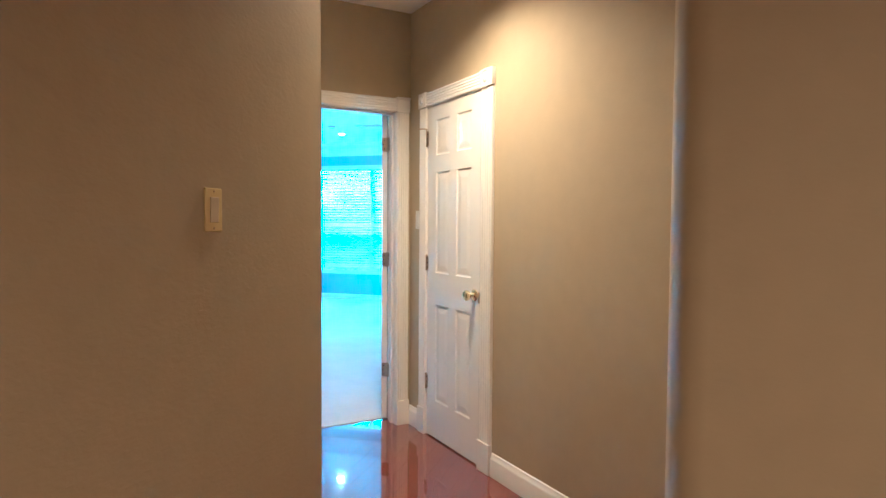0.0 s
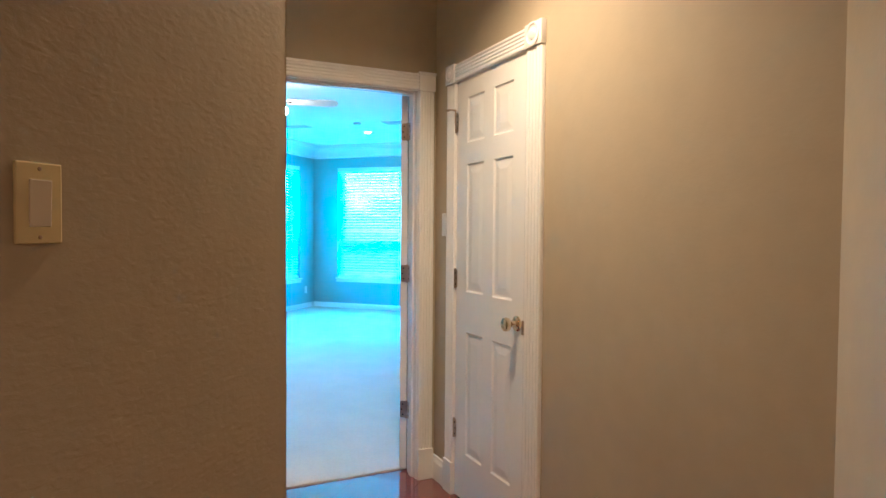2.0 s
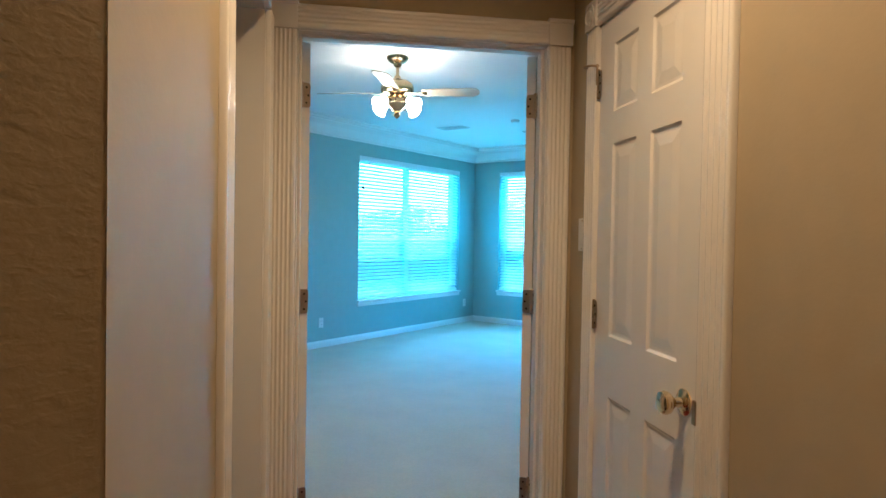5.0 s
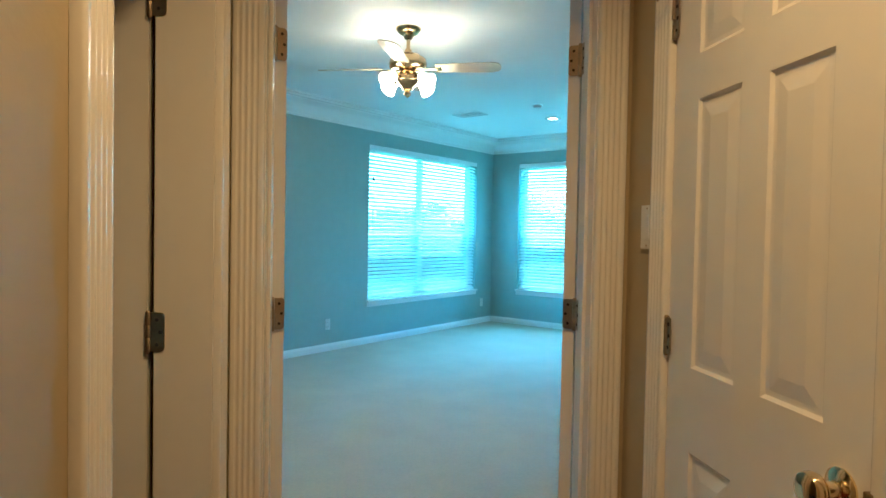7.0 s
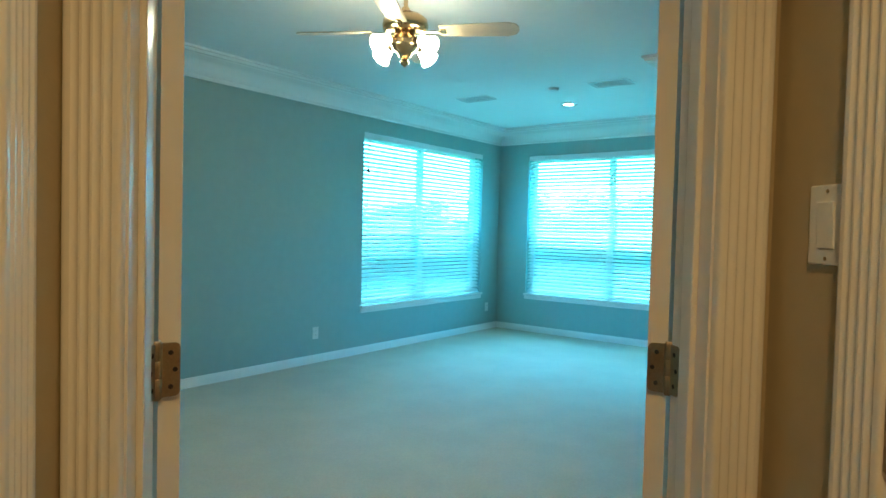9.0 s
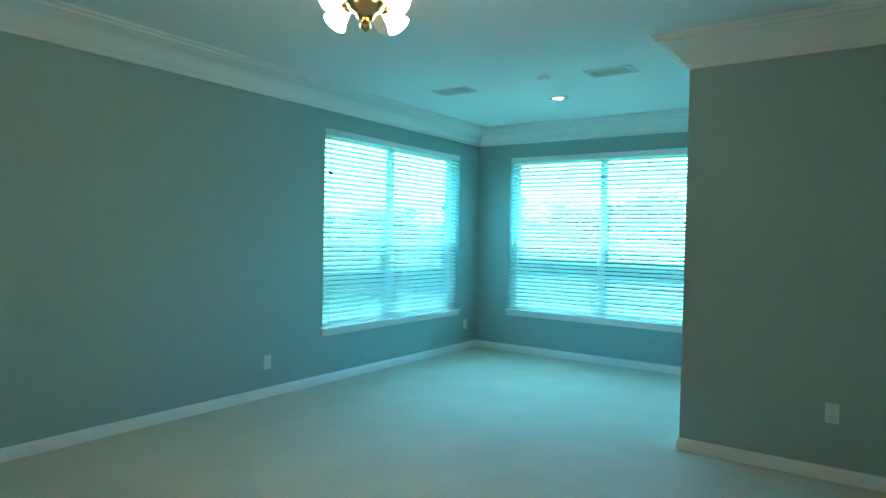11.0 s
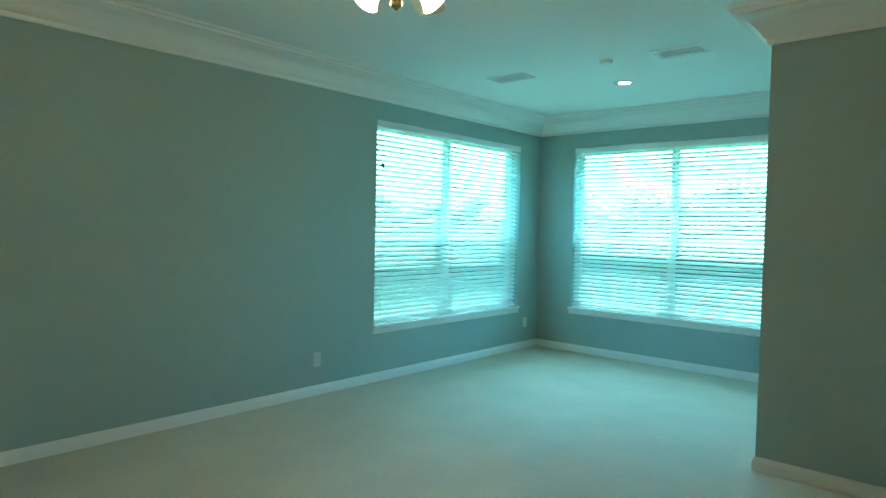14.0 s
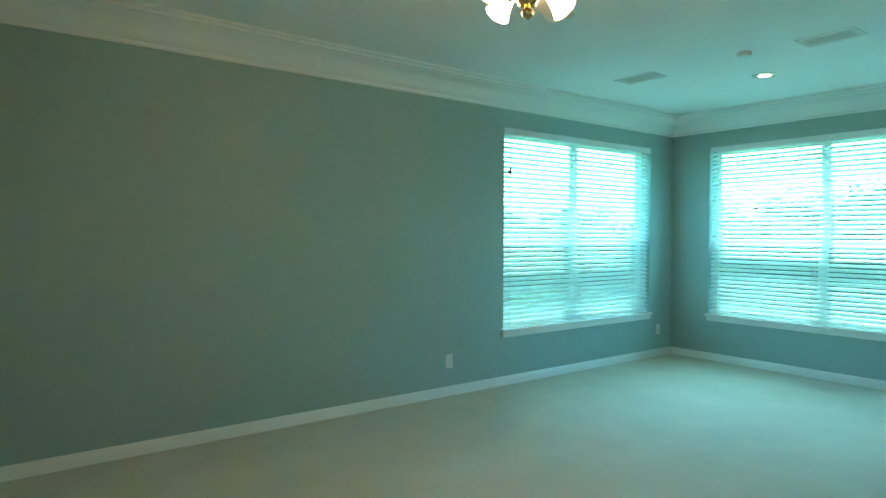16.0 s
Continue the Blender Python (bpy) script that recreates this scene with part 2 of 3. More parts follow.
def slab(outline, z0, z1):
    bm = bmesh.new()
    lo, hi = [bm.verts.new((x, y, z0)) for x, y in outline], [bm.verts.new((x, y, z1)) for x, y in outline]
    bm.faces.new(list(reversed(lo)))
    bm.faces.new(hi)
    for i in range(len(lo)):
        j = (i + 1) % len(lo)
        bm.faces.new((lo[i], lo[j], hi[j], hi[i]))
    return bm


C45 = math.sqrt(0.5)


def uv(u, v):
    return ((u - v) * C45, (u + v) * C45)


# ---- plan ----
XL, YF = -3.68, 6.745            # bedroom: window walls
XO, YO = -0.648, 4.395           # its projecting corner
XR, YB = 1.20, -0.30             # its right and back walls
WT = 0.115                       # thickness of the wall with the bedroom doorway
D0, D1, DH = 0.006, 0.888, 2.005    # bedroom doorway
UL, UC = -0.08, 0.992            # vestibule side walls
EX, EY = 1.0, -1.115             # corner of the passage's textured wall
RX, RY = 2.195, -2.0             # recess and stub in the passage's other wall
W1 = (4.17, 6.335, 0.50, 2.285)  # window in the left wall: y0, y1, z0, z1
W2 = (-3.235, -1.07, 0.50, 2.285) # window in the far wall: x0, x1, z0, z1

diag_l = uv((YB / C45) - WT, WT)
diag_r = uv(XR / C45 + WT, WT)
BED = [(XL, YB), diag_l, diag_r, (XR, YO), (XO, YO), (XO, YF), (XL, YF)]

# ---- shell ----
tagged(part("ceiling", one_box(-3.95, 4.5, -6.5, 7.0, CEIL, CEIL + 0.2), CEILING), "smooth white painted ceiling", "ceiling", kind="structure")
tagged(part("floor", one_box(-3.95, 4.5, -6.5, 7.0, -0.25, -0.02), DARK), "subfloor under boards and carpet", "floor", kind="structure")
tagged(part("carpet", slab([BED[0], uv(YB / C45 - 0.155, 0.155), uv(XR / C45 + 0.155, 0.155), *BED[3:]], -0.02, 0.006), CARPET), "pale beige cut-pile carpet over the bedroom floor", "carpet", kind="structure")

wall("wall_left", pose(XL, YB - 0.2, 0, 0, 0, 90), YF - YB + 0.4, 0.2, BLUE, "grey-blue painted bedroom wall with a window",
     [(W1[0] - YB + 0.2, W1[1] - YB + 0.2, W1[2], W1[3])])
wall("wall_far", pose(XL, YF, 0), XO - XL + 0.15, 0.2, BLUE, "grey-blue painted bedroom wall with a window",
     [(W2[0] - XL, W2[1] - XL, W2[2], W2[3])])
wall("wall_alcove", pose(XO, YF, 0, 0, 0, -90), YF - YO, 0.15, BLUE, "grey-blue painted wall beside the far window")
wall("wall_projection", pose(XO + 0.15, YO, 0), XR - XO, 0.15, BLUE, "grey-blue painted projecting bedroom wall")
wall("wall_right", pose(XR, YO, 0, 0, 0, -90), YO - diag_r[1], 0.15, BLUE, "grey-blue painted bedroom side wall")
wall("wall_back", pose(diag_l[0], YB, 0, 0, 0, 180), diag_l[0] - XL, 0.1, BLUE, "grey-blue painted bedroom back wall")
U0, U1 = YB / C45 - WT, XR / C45 + WT
wall("wall_doorway_bedroom", hall(U0, WT / 2 + 0.001), U1 - U0, WT / 2 - 0.001, BLUE, "grey-blue side of the doorway wall",
     [(D0 - 0.02 - U0, D1 + 0.02 - U0, 0, DH + 0.02)])
wall("wall_doorway_hall", hall(U0, 0), U1 - U0, WT / 2, TAN, "tan trowelled side of the doorway wall",
     [(D0 - 0.02 - U0, D1 + 0.02 - U0, 0, DH + 0.02)])
CV0, CV1 = -0.252, -0.870        # closet doorway
wall("wall_closet", hall(UC, 0, 0, -90), 2.25, 0.13, TAN, "tan trowelled wall with a closet door", [(-CV0 - 0.02, -CV1 + 0.02, 0, 2.03)])
SV0, SV1, ST = -0.815, -0.190, 0.128   # side doorway and its wall's thickness
wall("wall_side", hall(UL, -1.4955, 0, 90), 1.4955, ST, TAN, "tan trowelled vestibule wall with a side doorway",
     [(1.4955 + SV0 - 0.02, 1.4955 + SV1 + 0.02, 0, 2.03)])
wall("wall_passage", pose(EX, -6.3, 0, 0, 0, 90), 6.3 + EY, 0.12, TAN_ROUGH, "tan roughly trowelled passage wall")
wall("wall_rack", pose(RX, -0.75, 0, 0, 0, -90), -0.75 - RY - 0.06, 0.12, TAN, "tan painted wall with a letter rack")
ob = part("wall_jog", slab([(2.183, RY), (4.2, RY), (4.2, RY + 0.13), (2.133, RY + 0.13), (2.127, RY + 0.09), (2.129, RY + 0.055), (2.139, RY + 0.028), (2.157, RY + 0.009)], 0, CEIL), TAN, smooth=True)
tagged(ob, "tan painted stub wall with a rounded plaster corner", "wall", kind="structure")
wall("wall_entry_right", pose(4.2, RY, 0, 0, 0, -90), 4.55, 0.12, TAN, "tan painted wall")
wall("wall_entry_back", pose(4.2, -6.3, 0, 0, 0, 180), 3.3, 0.12, TAN, "tan painted wall")
# the closet, closed
wall("wall_closet_back", hall(UC + 0.75, 0.0, 0, -90), 1.3, 0.1, TAN, "tan wall inside the closet")
wall("wall_closet_end", hall(UC + 0.10, -1.3, 0), 0.75, 0.1, TAN, "tan wall inside the closet")
# the side room, closed
wall("wall_side_room_a", hall(-1.5, -1.45, 0, 90), 2.4, 0.1, TAN, "tan wall of the side room")
wall("wall_side_room_b", hall(-1.6, -1.42, 0), 1.37, 0.1, TAN, "tan wall of the side room")

# ---- crown and base mouldings ----
CROWN = [(0.0, 2.44), (0.016, 2.44), (0.022, 2.455), (0.022, 2.468), (0.036, 2.48), (0.052, 2.508), (0.08, 2.542), (0.115, 2.568), (0.15, 2.584),
         (0.158, 2.596), (0.172, 2.600), (0.178, 2.620), (0.19, 2.624), (0.19, CEIL), (0.0, CEIL)]
ob = part("crown_moulding", sweep(BED, CROWN, True), WHITE, smooth=True)
tagged(ob, "wide white stepped crown moulding round the bedroom ceiling", "moulding", kind="structure")
BED_BASE = [(0.0, 0.0), (0.015, 0.0), (0.015, 0.056), (0.012, 0.065), (0.008, 0.070), (0.006, 0.080), (0.0, 0.084)]
BASE = [(0.0, 0.0), (0.016, 0.0), (0.016, 0.088), (0.013, 0.098), (0.008, 0.104), (0.006, 0.118), (0.0, 0.122)]


def baseboard(line, label, profile=None):
    tagged(part("baseboard", sweep(line, profile or BASE), WHITE, smooth=True), label, "baseboard", kind="structure")


LB = "white moulded baseboard along the grey-blue wall"
baseboard([uv(D1 + 0.10, WT), diag_r, (XR, YO), (XO, YO), (XO, YF), (XL, YF), (XL, YB), diag_l, uv(D0 - 0.10, WT)], LB, BED_BASE)
LH = "white moulded baseboard along the tan wall"
baseboard([(RX, RY + 0.13), (RX, -0.792), uv(UC, CV1 - 0.12)], LH)
baseboard([(4.2, RY), (2.183, RY)], LH)
baseboard([uv(UC, CV0 + 0.09), uv(UC, 0.0)], LH)
baseboard([uv(UL, SV0 - 0.10), (EX, EY), (EX, -6.2)], LH)

# ---- doors and casings ----


def casing_piece(bm, w, length):
    """A casing board, x 0..w, z 0..length, front towards -y, with rounded flutes."""
    n, prof = 4, [(0, 0), (0, -0.013), (0.003, -0.017), (0.007, -0.018)]
    a, b = 0.011, w - 0.011
    for i in range(n):
        c0, c1 = a + (b - a) * i / n + 0.0016, a + (b - a) * (i + 1) / n - 0.0016
        for k in range(7):
            q = k / 6
            prof.append((c0 + (c1 - c0) * q, -0.018 + 0.0032 * math.sin(math.pi * q) ** 0.8))
    prof += [(w - 0.007, -0.018), (w - 0.003, -0.017), (w, -0.013), (w, 0)]
    lo, hi = [bm.verts.new((x, y, 0)) for x, y in prof], [bm.verts.new((x, y, length)) for x, y in prof]
    bm.faces.new(lo)
    bm.faces.new(list(reversed(hi)))
    for i in range(len(prof)):
        j = (i + 1) % len(prof)
        bm.faces.new((lo[i], hi[i], hi[j], lo[j]))
    return bm


def rosette(bm, x0, x1, z0, z1):
    box(bm, x0, x1, -0.025, 0, z0, z1, 0.003)
    c = Matrix.Translation(((x0 + x1) / 2, -0.025, (z0 + z1) / 2)) @ Matrix.Rotation(radians(90), 4, "X")
    r = (x1 - x0) / 2
    lathe([(r * 0.82, -0.001), (r * 0.80, 0.004), (r * 0.66, 0.005), (r * 0.60, 0.001), (r * 0.42, 0.001), (r * 0.34, 0.006), (r * 0.1, 0.008)], 20, c, bm)
    return bm


def plain_block(bm, x0, x1, z0, z1):
    box(bm, x0, x1, -0.024, 0, z0, z1, 0.003)
    return box(bm, x0 - 0.003, x1 + 0.003, -0.028, 0, z1 - 0.012, z1 + 0.004, 0.003)


def doorway(name, m, width, height, depth, label, left_w, right_w, blocks=True, carved=True):
    """Jambs, head, stops and the casing towards -y; x 0..width is the clear opening."""
    t = thing(name, m, label, "door frame", kind="structure")
    part("jamb", one_box(-0.019, 0, 0, depth, 0, height, 0.001), WHITE, t)
    part("jamb", one_box(width, width + 0.019, 0, depth, 0, height, 0.001), WHITE, t)
    part("head", one_box(-0.019, width + 0.019, 0, depth, height, height + 0.019, 0.001), WHITE, t)
    top = 0.084
    part("casing", casing_piece(bmesh.new(), left_w, height - 0.16), WHITE, t, m=pose(-left_w - 0.004, -0.0005, 0.16), smooth=True)
    part("casing", casing_piece(bmesh.new(), right_w, height - 0.16), WHITE, t, m=pose(width + 0.004, -0.0005, 0.16), smooth=True)
    part("casing", casing_piece(bmesh.new(), top, width + 0.008), WHITE, t, m=pose(-0.004, -0.0005, height + top + 0.004, 0, 90, 0), smooth=True)
    for x0, x1 in ((-left_w - 0.005, -0.003), (width + 0.003, width + right_w + 0.005)):
        part("plinth_block", one_box(x0, x1, -0.026, 0, 0, 0.16, 0.003), WHITE, t)
        if blocks:
            make = rosette if carved else plain_block
            part("corner_block", make(bmesh.new(), x0 - 0.002, x1 + 0.002, height + 0.001, height + top + 0.008), WHITE, t, smooth=True)
    return t


def hinge(parent, m, leaf=0.034):
    """A butt hinge: knuckle on the z axis, one plate with rounded corners and three screws towards +x."""
    h = 0.089
    rad, line = min(0.010, leaf * 0.4), [(0.0, -h / 2)]
    for cz, start in ((-h / 2 + rad, -90), (h / 2 - rad, 0)):
        line += [(leaf - rad + rad * math.cos(radians(start + 18 * i)), cz + rad * math.sin(radians(start + 18 * i))) for i in range(6)]
    line.append((0.0, h / 2))
    bm = slab(line, -0.0015, 0.0015)
    bmesh.ops.transform(bm, matrix=Matrix.Rotation(radians(90), 4, "X"), verts=bm.verts)
    plate = part("hinge", bm, NICKEL, parent, "aged brass butt hinge", m=m)
    part("knuckle", lathe([(0.0035, -h / 2 - 0.004), (0.006, -h / 2), (0.006, -h / 6), (0.0052, -h / 6 + 0.001), (0.006, -h / 6 + 0.002), (0.006, h / 6), (0.0052, h / 6 + 0.001),
                           (0.006, h / 6 + 0.002), (0.006, h / 2), (0.0035, h / 2 + 0.004)], 12), NICKEL, plate, smooth=True)
    for z in (-0.028, 0.0, 0.028):
        for side in (-1, 1):
            part("screw", lathe([(0.0042, 0), (0.0042, 0.0006), (0.002, 0.001)], 10), DARK, plate,
                 m=pose(leaf * (0.55 if z else 0.75), side * 0.0015, z, -90 * side, 0, 0))
    return plate


ROWS = ((0.225, 0.81), (1.0, 1.60), (1.70, 1.91))


def six_panel_leaf(name, w, h=1.994, thick=0.035):
    """A moulded six-panel leaf, x 0..w, y 0..thick."""
    t = new(name)
    st, mid = 0.105 * w / 0.62 if w > 0.55 else 0.07, 0.085
    pw = (w - 2 * st - mid) / 2
    cols = ((st, st + pw), (w - st - pw, w - st))
    holes = [(a, b, z0, z1) for a, b in cols for z0, z1 in ROWS]
    part("leaf_frame", panel(w, h, thick, holes), WHITE, t)
    for a, b in cols:
        for z0, z1 in ROWS:
            bm = bmesh.new()
            g = 0.03
            for y, s in ((0, 1), (thick, -1)):
                ring = []
                for d, dep in ((0, 0.0), (0.007, 0.0055), (0.011, 0.006), (0.017, 0.006), (0.017 + g, 0.002)):
                    yy = y + s * dep
                    ring.append([bm.verts.new(q) for q in ((a + d, yy, z0 + d), (b - d, yy, z0 + d), (b - d, yy, z1 - d), (a + d, yy, z1 - d))])
                for p, q in zip(ring, ring[1:]):
                    for i in range(4):
                        bm.faces.new((p[i], p[(i + 1) % 4], q[(i + 1) % 4], q[i]))
                bm.faces.new(ring[-1])
            part("raised_panel", bm, WHITE, t)
    return t


def knob(parent, m):
    k = part("knob", lathe([(0.032, 0), (0.033, 0.004), (0.028, 0.008), (0.013, 0.012), (0.011, 0.028), (0.016, 0.034), (0.026, 0.042), (0.029, 0.052), (0.026, 0.062), (0.014, 0.068)], 28),
             BRASS, parent, "polished brass door knob", m=m, smooth=True)
    return k


# bedroom doorway, with a pair of narrow leaves swung into the room
bd = doorway("door_frame_1", hall(D0, 0), D1 - D0, DH, WT, "white fluted door casing with corner blocks round the bedroom doorway", 0.080, 0.084, carved=False)
HZ = (1.815, 1.065, 0.335)
for x0, x1 in ((0.0, 0.011), (D1 - D0 - 0.011, D1 - D0)):
    part("stop", one_box(x0, x1, 0.034, 0.070, 0, DH, 0.003), WHITE, bd)
part("stop", one_box(0.011, D1 - D0 - 0.011, 0.034, 0.070, DH - 0.011, DH, 0.003), WHITE, bd)
for side, x, ang in ((1, D0, 120), (-1, D1, 125)):
    leaf = six_panel_leaf("door_leaf", (D1 - D0) / 2 - 0.003)
    tagged(leaf, "narrow white six-panel door leaf standing open into the bedroom", "door", "pair of bedroom doors")
    # the leaf turns about the knuckle at the bedroom end of the jamb
    hx, hy = (x + 0.004 if side > 0 else x - 0.003), WT + 0.008
    if side > 0:
        leaf.matrix_basis = hall(hx, hy, 0.012, ang) @ pose(0.004, -0.036, 0)
    else:
        leaf.matrix_basis = hall(hx, hy, 0.012, 180 - ang) @ pose(0.004, 0.001, 0)
    for z in HZ:
        # plate on the leaf's edge and plate on the jamb
        hinge(leaf, pose(-0.006, 0.036 if side > 0 else -0.001, z - 0.012, 0, 0, -90 if side > 0 else 90))
        hinge(bd, pose((0.001 if side > 0 else D1 - D0 - 0.001), WT + 0.004, z, 0, 0, -90))

# closet door, shut
cd = doorway("door_frame_2", hall(UC, CV0, 0, -90), CV0 - CV1, 2.005, 0.13, "white fluted door casing with corner and plinth blocks round the closet door", 0.085, 0.110)
part("stop", one_box(0, 0.01, 0.05, 0.08, 0, 1.99), WHITE, cd)
leaf = six_panel_leaf("closet_door", CV0 - CV1 - 0.006)
tagged(leaf, "closed white six-panel closet door with a brass knob", "door")
leaf.matrix_basis = hall(UC, CV0, 0.008, -90) @ pose(0.003, -0.003, 0)
knob(leaf, pose(CV0 - CV1 - 0.065, 0, 0.912, 90, 0, 0))
part("strike_plate", one_box(CV0 - CV1 - 0.002, CV0 - CV1 + 0.014, -0.0215, 0.004, 0.885, 0.942, 0.002), NICKEL, cd, "dark brass strike plate")
for z in HZ:
    hinge(leaf, pose(-0.002, -0.006, z - 0.008, 0, 0, 0), 0.02)
part("hinge_stop", tube([(0.0, -0.012, 1.865), (-0.006, -0.03, 1.868), (-0.03, -0.045, 1.868), (-0.045, -0.03, 1.868)], 0.004), NICKEL, leaf, "hinge-pin door stop", smooth=True)
part("hinge_stop_bolt", tube([(0.006, -0.012, 1.865), (0.018, -0.02, 1.865), (0.020, -0.022, 1.82), (0.018, -0.02, 1.80)], 0.004), NICKEL, leaf, smooth=True)

# side doorway, door open into the side room
sd = doorway("door_frame_3", hall(UL, SV0, 0, 90) , SV1 - SV0, 2.005, ST, "white door casing round the side doorway", 0.088, 0.078, blocks=False)
leaf = six_panel_leaf("side_door", SV1 - SV0 - 0.006)
tagged(leaf, "white six-panel door standing open into the side room", "door")
leaf.matrix_basis = hall(UL - ST - 0.015, SV1 + 0.002, 0.008, 180) @ pose(0.0, -0.037, 0)
for z in HZ:
    hinge(sd, pose(SV1 - SV0 - 0.001, ST + 0.012, z, 0, 0, -90), 0.036)

# ---- windows and blinds ----


def window(name, m, w, z0, z1, label):
    """x 0..w along the wall, y from the room's wall face outwards."""
    h = z1 - z0
    t = thing(name, m, label, "window", kind="structure")
    part("window_sill", one_box(-0.018, w + 0.018, -0.035, 0.125, z0 - 0.022, z0 + 0.004, 0.006), WHITE, t)
    part("apron", one_box(-0.012, w + 0.012, -0.016, -0.0005, z0 - 0.072, z0 - 0.023, 0.004), WHITE, t)
    f, y0, y1 = 0.026, 0.12, 0.19
    fr = bmesh.new()
    box(fr, 0.001, f, y0, y1, z0 + 0.002, z1 - 0.001, 0.002)
    box(fr, w - f, w - 0.001, y0, y1, z0 + 0.002, z1 - 0.001, 0.002)
    box(fr, f, w - f, y0, y1, z0 + 0.002, z0 + f, 0.002)
    box(fr, f, w - f, y0, y1, z1 - f, z1 - 0.001, 0.002)
    part("window_frame", fr, VINYL, t)
    part("mullion", one_box(w / 2 - 0.020, w / 2 + 0.020, y0 - 0.004, y1, z0 + f, z1 - f, 0.003), VINYL, t)
    zm = z0 + h * 0.42
    for a, b in ((f, w / 2 - 0.020), (w / 2 + 0.020, w - f)):
        for s0, s1, yo in ((z0 + f, zm + 0.02, 0.0), (zm - 0.02, z1 - f, 0.032)):
            s = bmesh.new()
            box(s, a, a + 0.020, y0 + yo, y0 + yo + 0.03, s0, s1, 0.002)
            box(s, b - 0.020, b, y0 + yo, y0 + yo + 0.03, s0, s1, 0.002)
            box(s, a + 0.020, b - 0.020, y0 + yo, y0 + yo + 0.03, s0, s0 + 0.04, 0.002)
            box(s, a + 0.020, b - 0.020, y0 + yo, y0 + yo + 0.03, s1 - 0.04, s1, 0.002)
            sash = part("sash", s, VINYL, t)
            pane = part("pane", one_box(a + 0.020, b - 0.020, y0 + yo + 0.013, y0 + yo + 0.017, s0 + 0.04, s1 - 0.04), GLASS, sash)
        part("insect_screen", one_box(a, b, 0.182, 0.184, z0 + f, zm + 0.01), SCREEN, t)
    return t


def blind(name, m, w, z0, z1, label, wand_x):
    t = thing(name, m, label, "window blind", "window blinds")
    part("valance", one_box(0.004, w - 0.004, 0.002, 0.012, z1 - 0.060, z1 - 0.002, 0.003), VINYL, t, "white blind valance")
    part("headrail", one_box(0.008, w - 0.008, 0.016, 0.068, z1 - 0.05, z1 - 0.004, 0.002), VINYL, t)
    n = 39
    pitch = (z1 - 0.082 - z0 - 0.045) / (n - 1)
    bm = bmesh.new()
    # a slightly crowned slat
    prof = [(-0.025, -0.0016), (0.0, 0.0), (0.025, -0.0016), (0.025, 0.0012), (0.0, 0.0028), (-0.025, 0.0012)]
    a, b = [bm.verts.new((0.01, y, z)) for y, z in prof], [bm.verts.new((w - 0.01, y, z)) for y, z in prof]
    bm.faces.new(a)
    bm.faces.new(list(reversed(b)))
    for i in range(6):
        bm.faces.new((a[i], b[i], b[(i + 1) % 6], a[(i + 1) % 6]))
    first = None
    for i in range(n):
        z = z1 - 0.082 - i * pitch
        mm = pose(0, 0.042, z, 36 + random.uniform(-0.6, 0.6), random.uniform(-0.05, 0.05), 0)
        if first is None:
            first = part("slat", bm, SLAT, t, m=mm)
        else:
            again(first, mm)
    part("bottom_rail", one_box(0.008, w - 0.008, 0.018, 0.066, z0 + 0.006, z0 + 0.026, 0.004), SLAT, t)
    for x in (0.09, w / 2 - 0.05, w - 0.09):
        for y in (0.015, 0.069):
            part("ladder_cord", one_box(x - 0.0015, x + 0.0015, y - 0.001, y + 0.001, z0 + 0.02, z1 - 0.05), CORD, t)
    part("tilt_cord", tube([(wand_x, 0.008, z1 - 0.06), (wand_x + 0.002, 0.006, z1 - 0.42), (wand_x, 0.006, z1 - 1.0)], 0.0022, 6), CORD, t)
    part("cord_tassel", lathe([(0.004, 0.045), (0.009, 0.03), (0.013, 0.0), (0.006, -0.003)], 10), DARK, t, m=pose(wand_x - 0.012, 0.0, z1 - 0.40, 0, 30, 0))
    part("cord_tassel", lathe([(0.004, 0.045), (0.009, 0.03), (0.013, 0.0), (0.006, -0.003)], 10), DARK, t, m=pose(wand_x + 0.014, 0.0, z1 - 0.41, 0, -30, 0))
    return t


m1, m2 = pose(XL, W1[0], 0, 0, 0, 90), pose(W2[0], YF, 0)
window("window_1", m1, W1[1] - W1[0], W1[2], W1[3], "twin sash window with a white sill in the grey-blue wall")
window("window_2", m2, W2[1] - W2[0], W2[2], W2[3], "twin sash window with a white sill in the far wall")
LBL = "white horizontal slat blind, lowered with slats open, in the window recess"
blind("window_blind", m1, W1[1] - W1[0], W1[2], W1[3], LBL, 0.07)
blind("window_blind", m2, W2[1] - W2[0], W2[2], W2[3], LBL, W2[1] - W2[0] - 0.07)

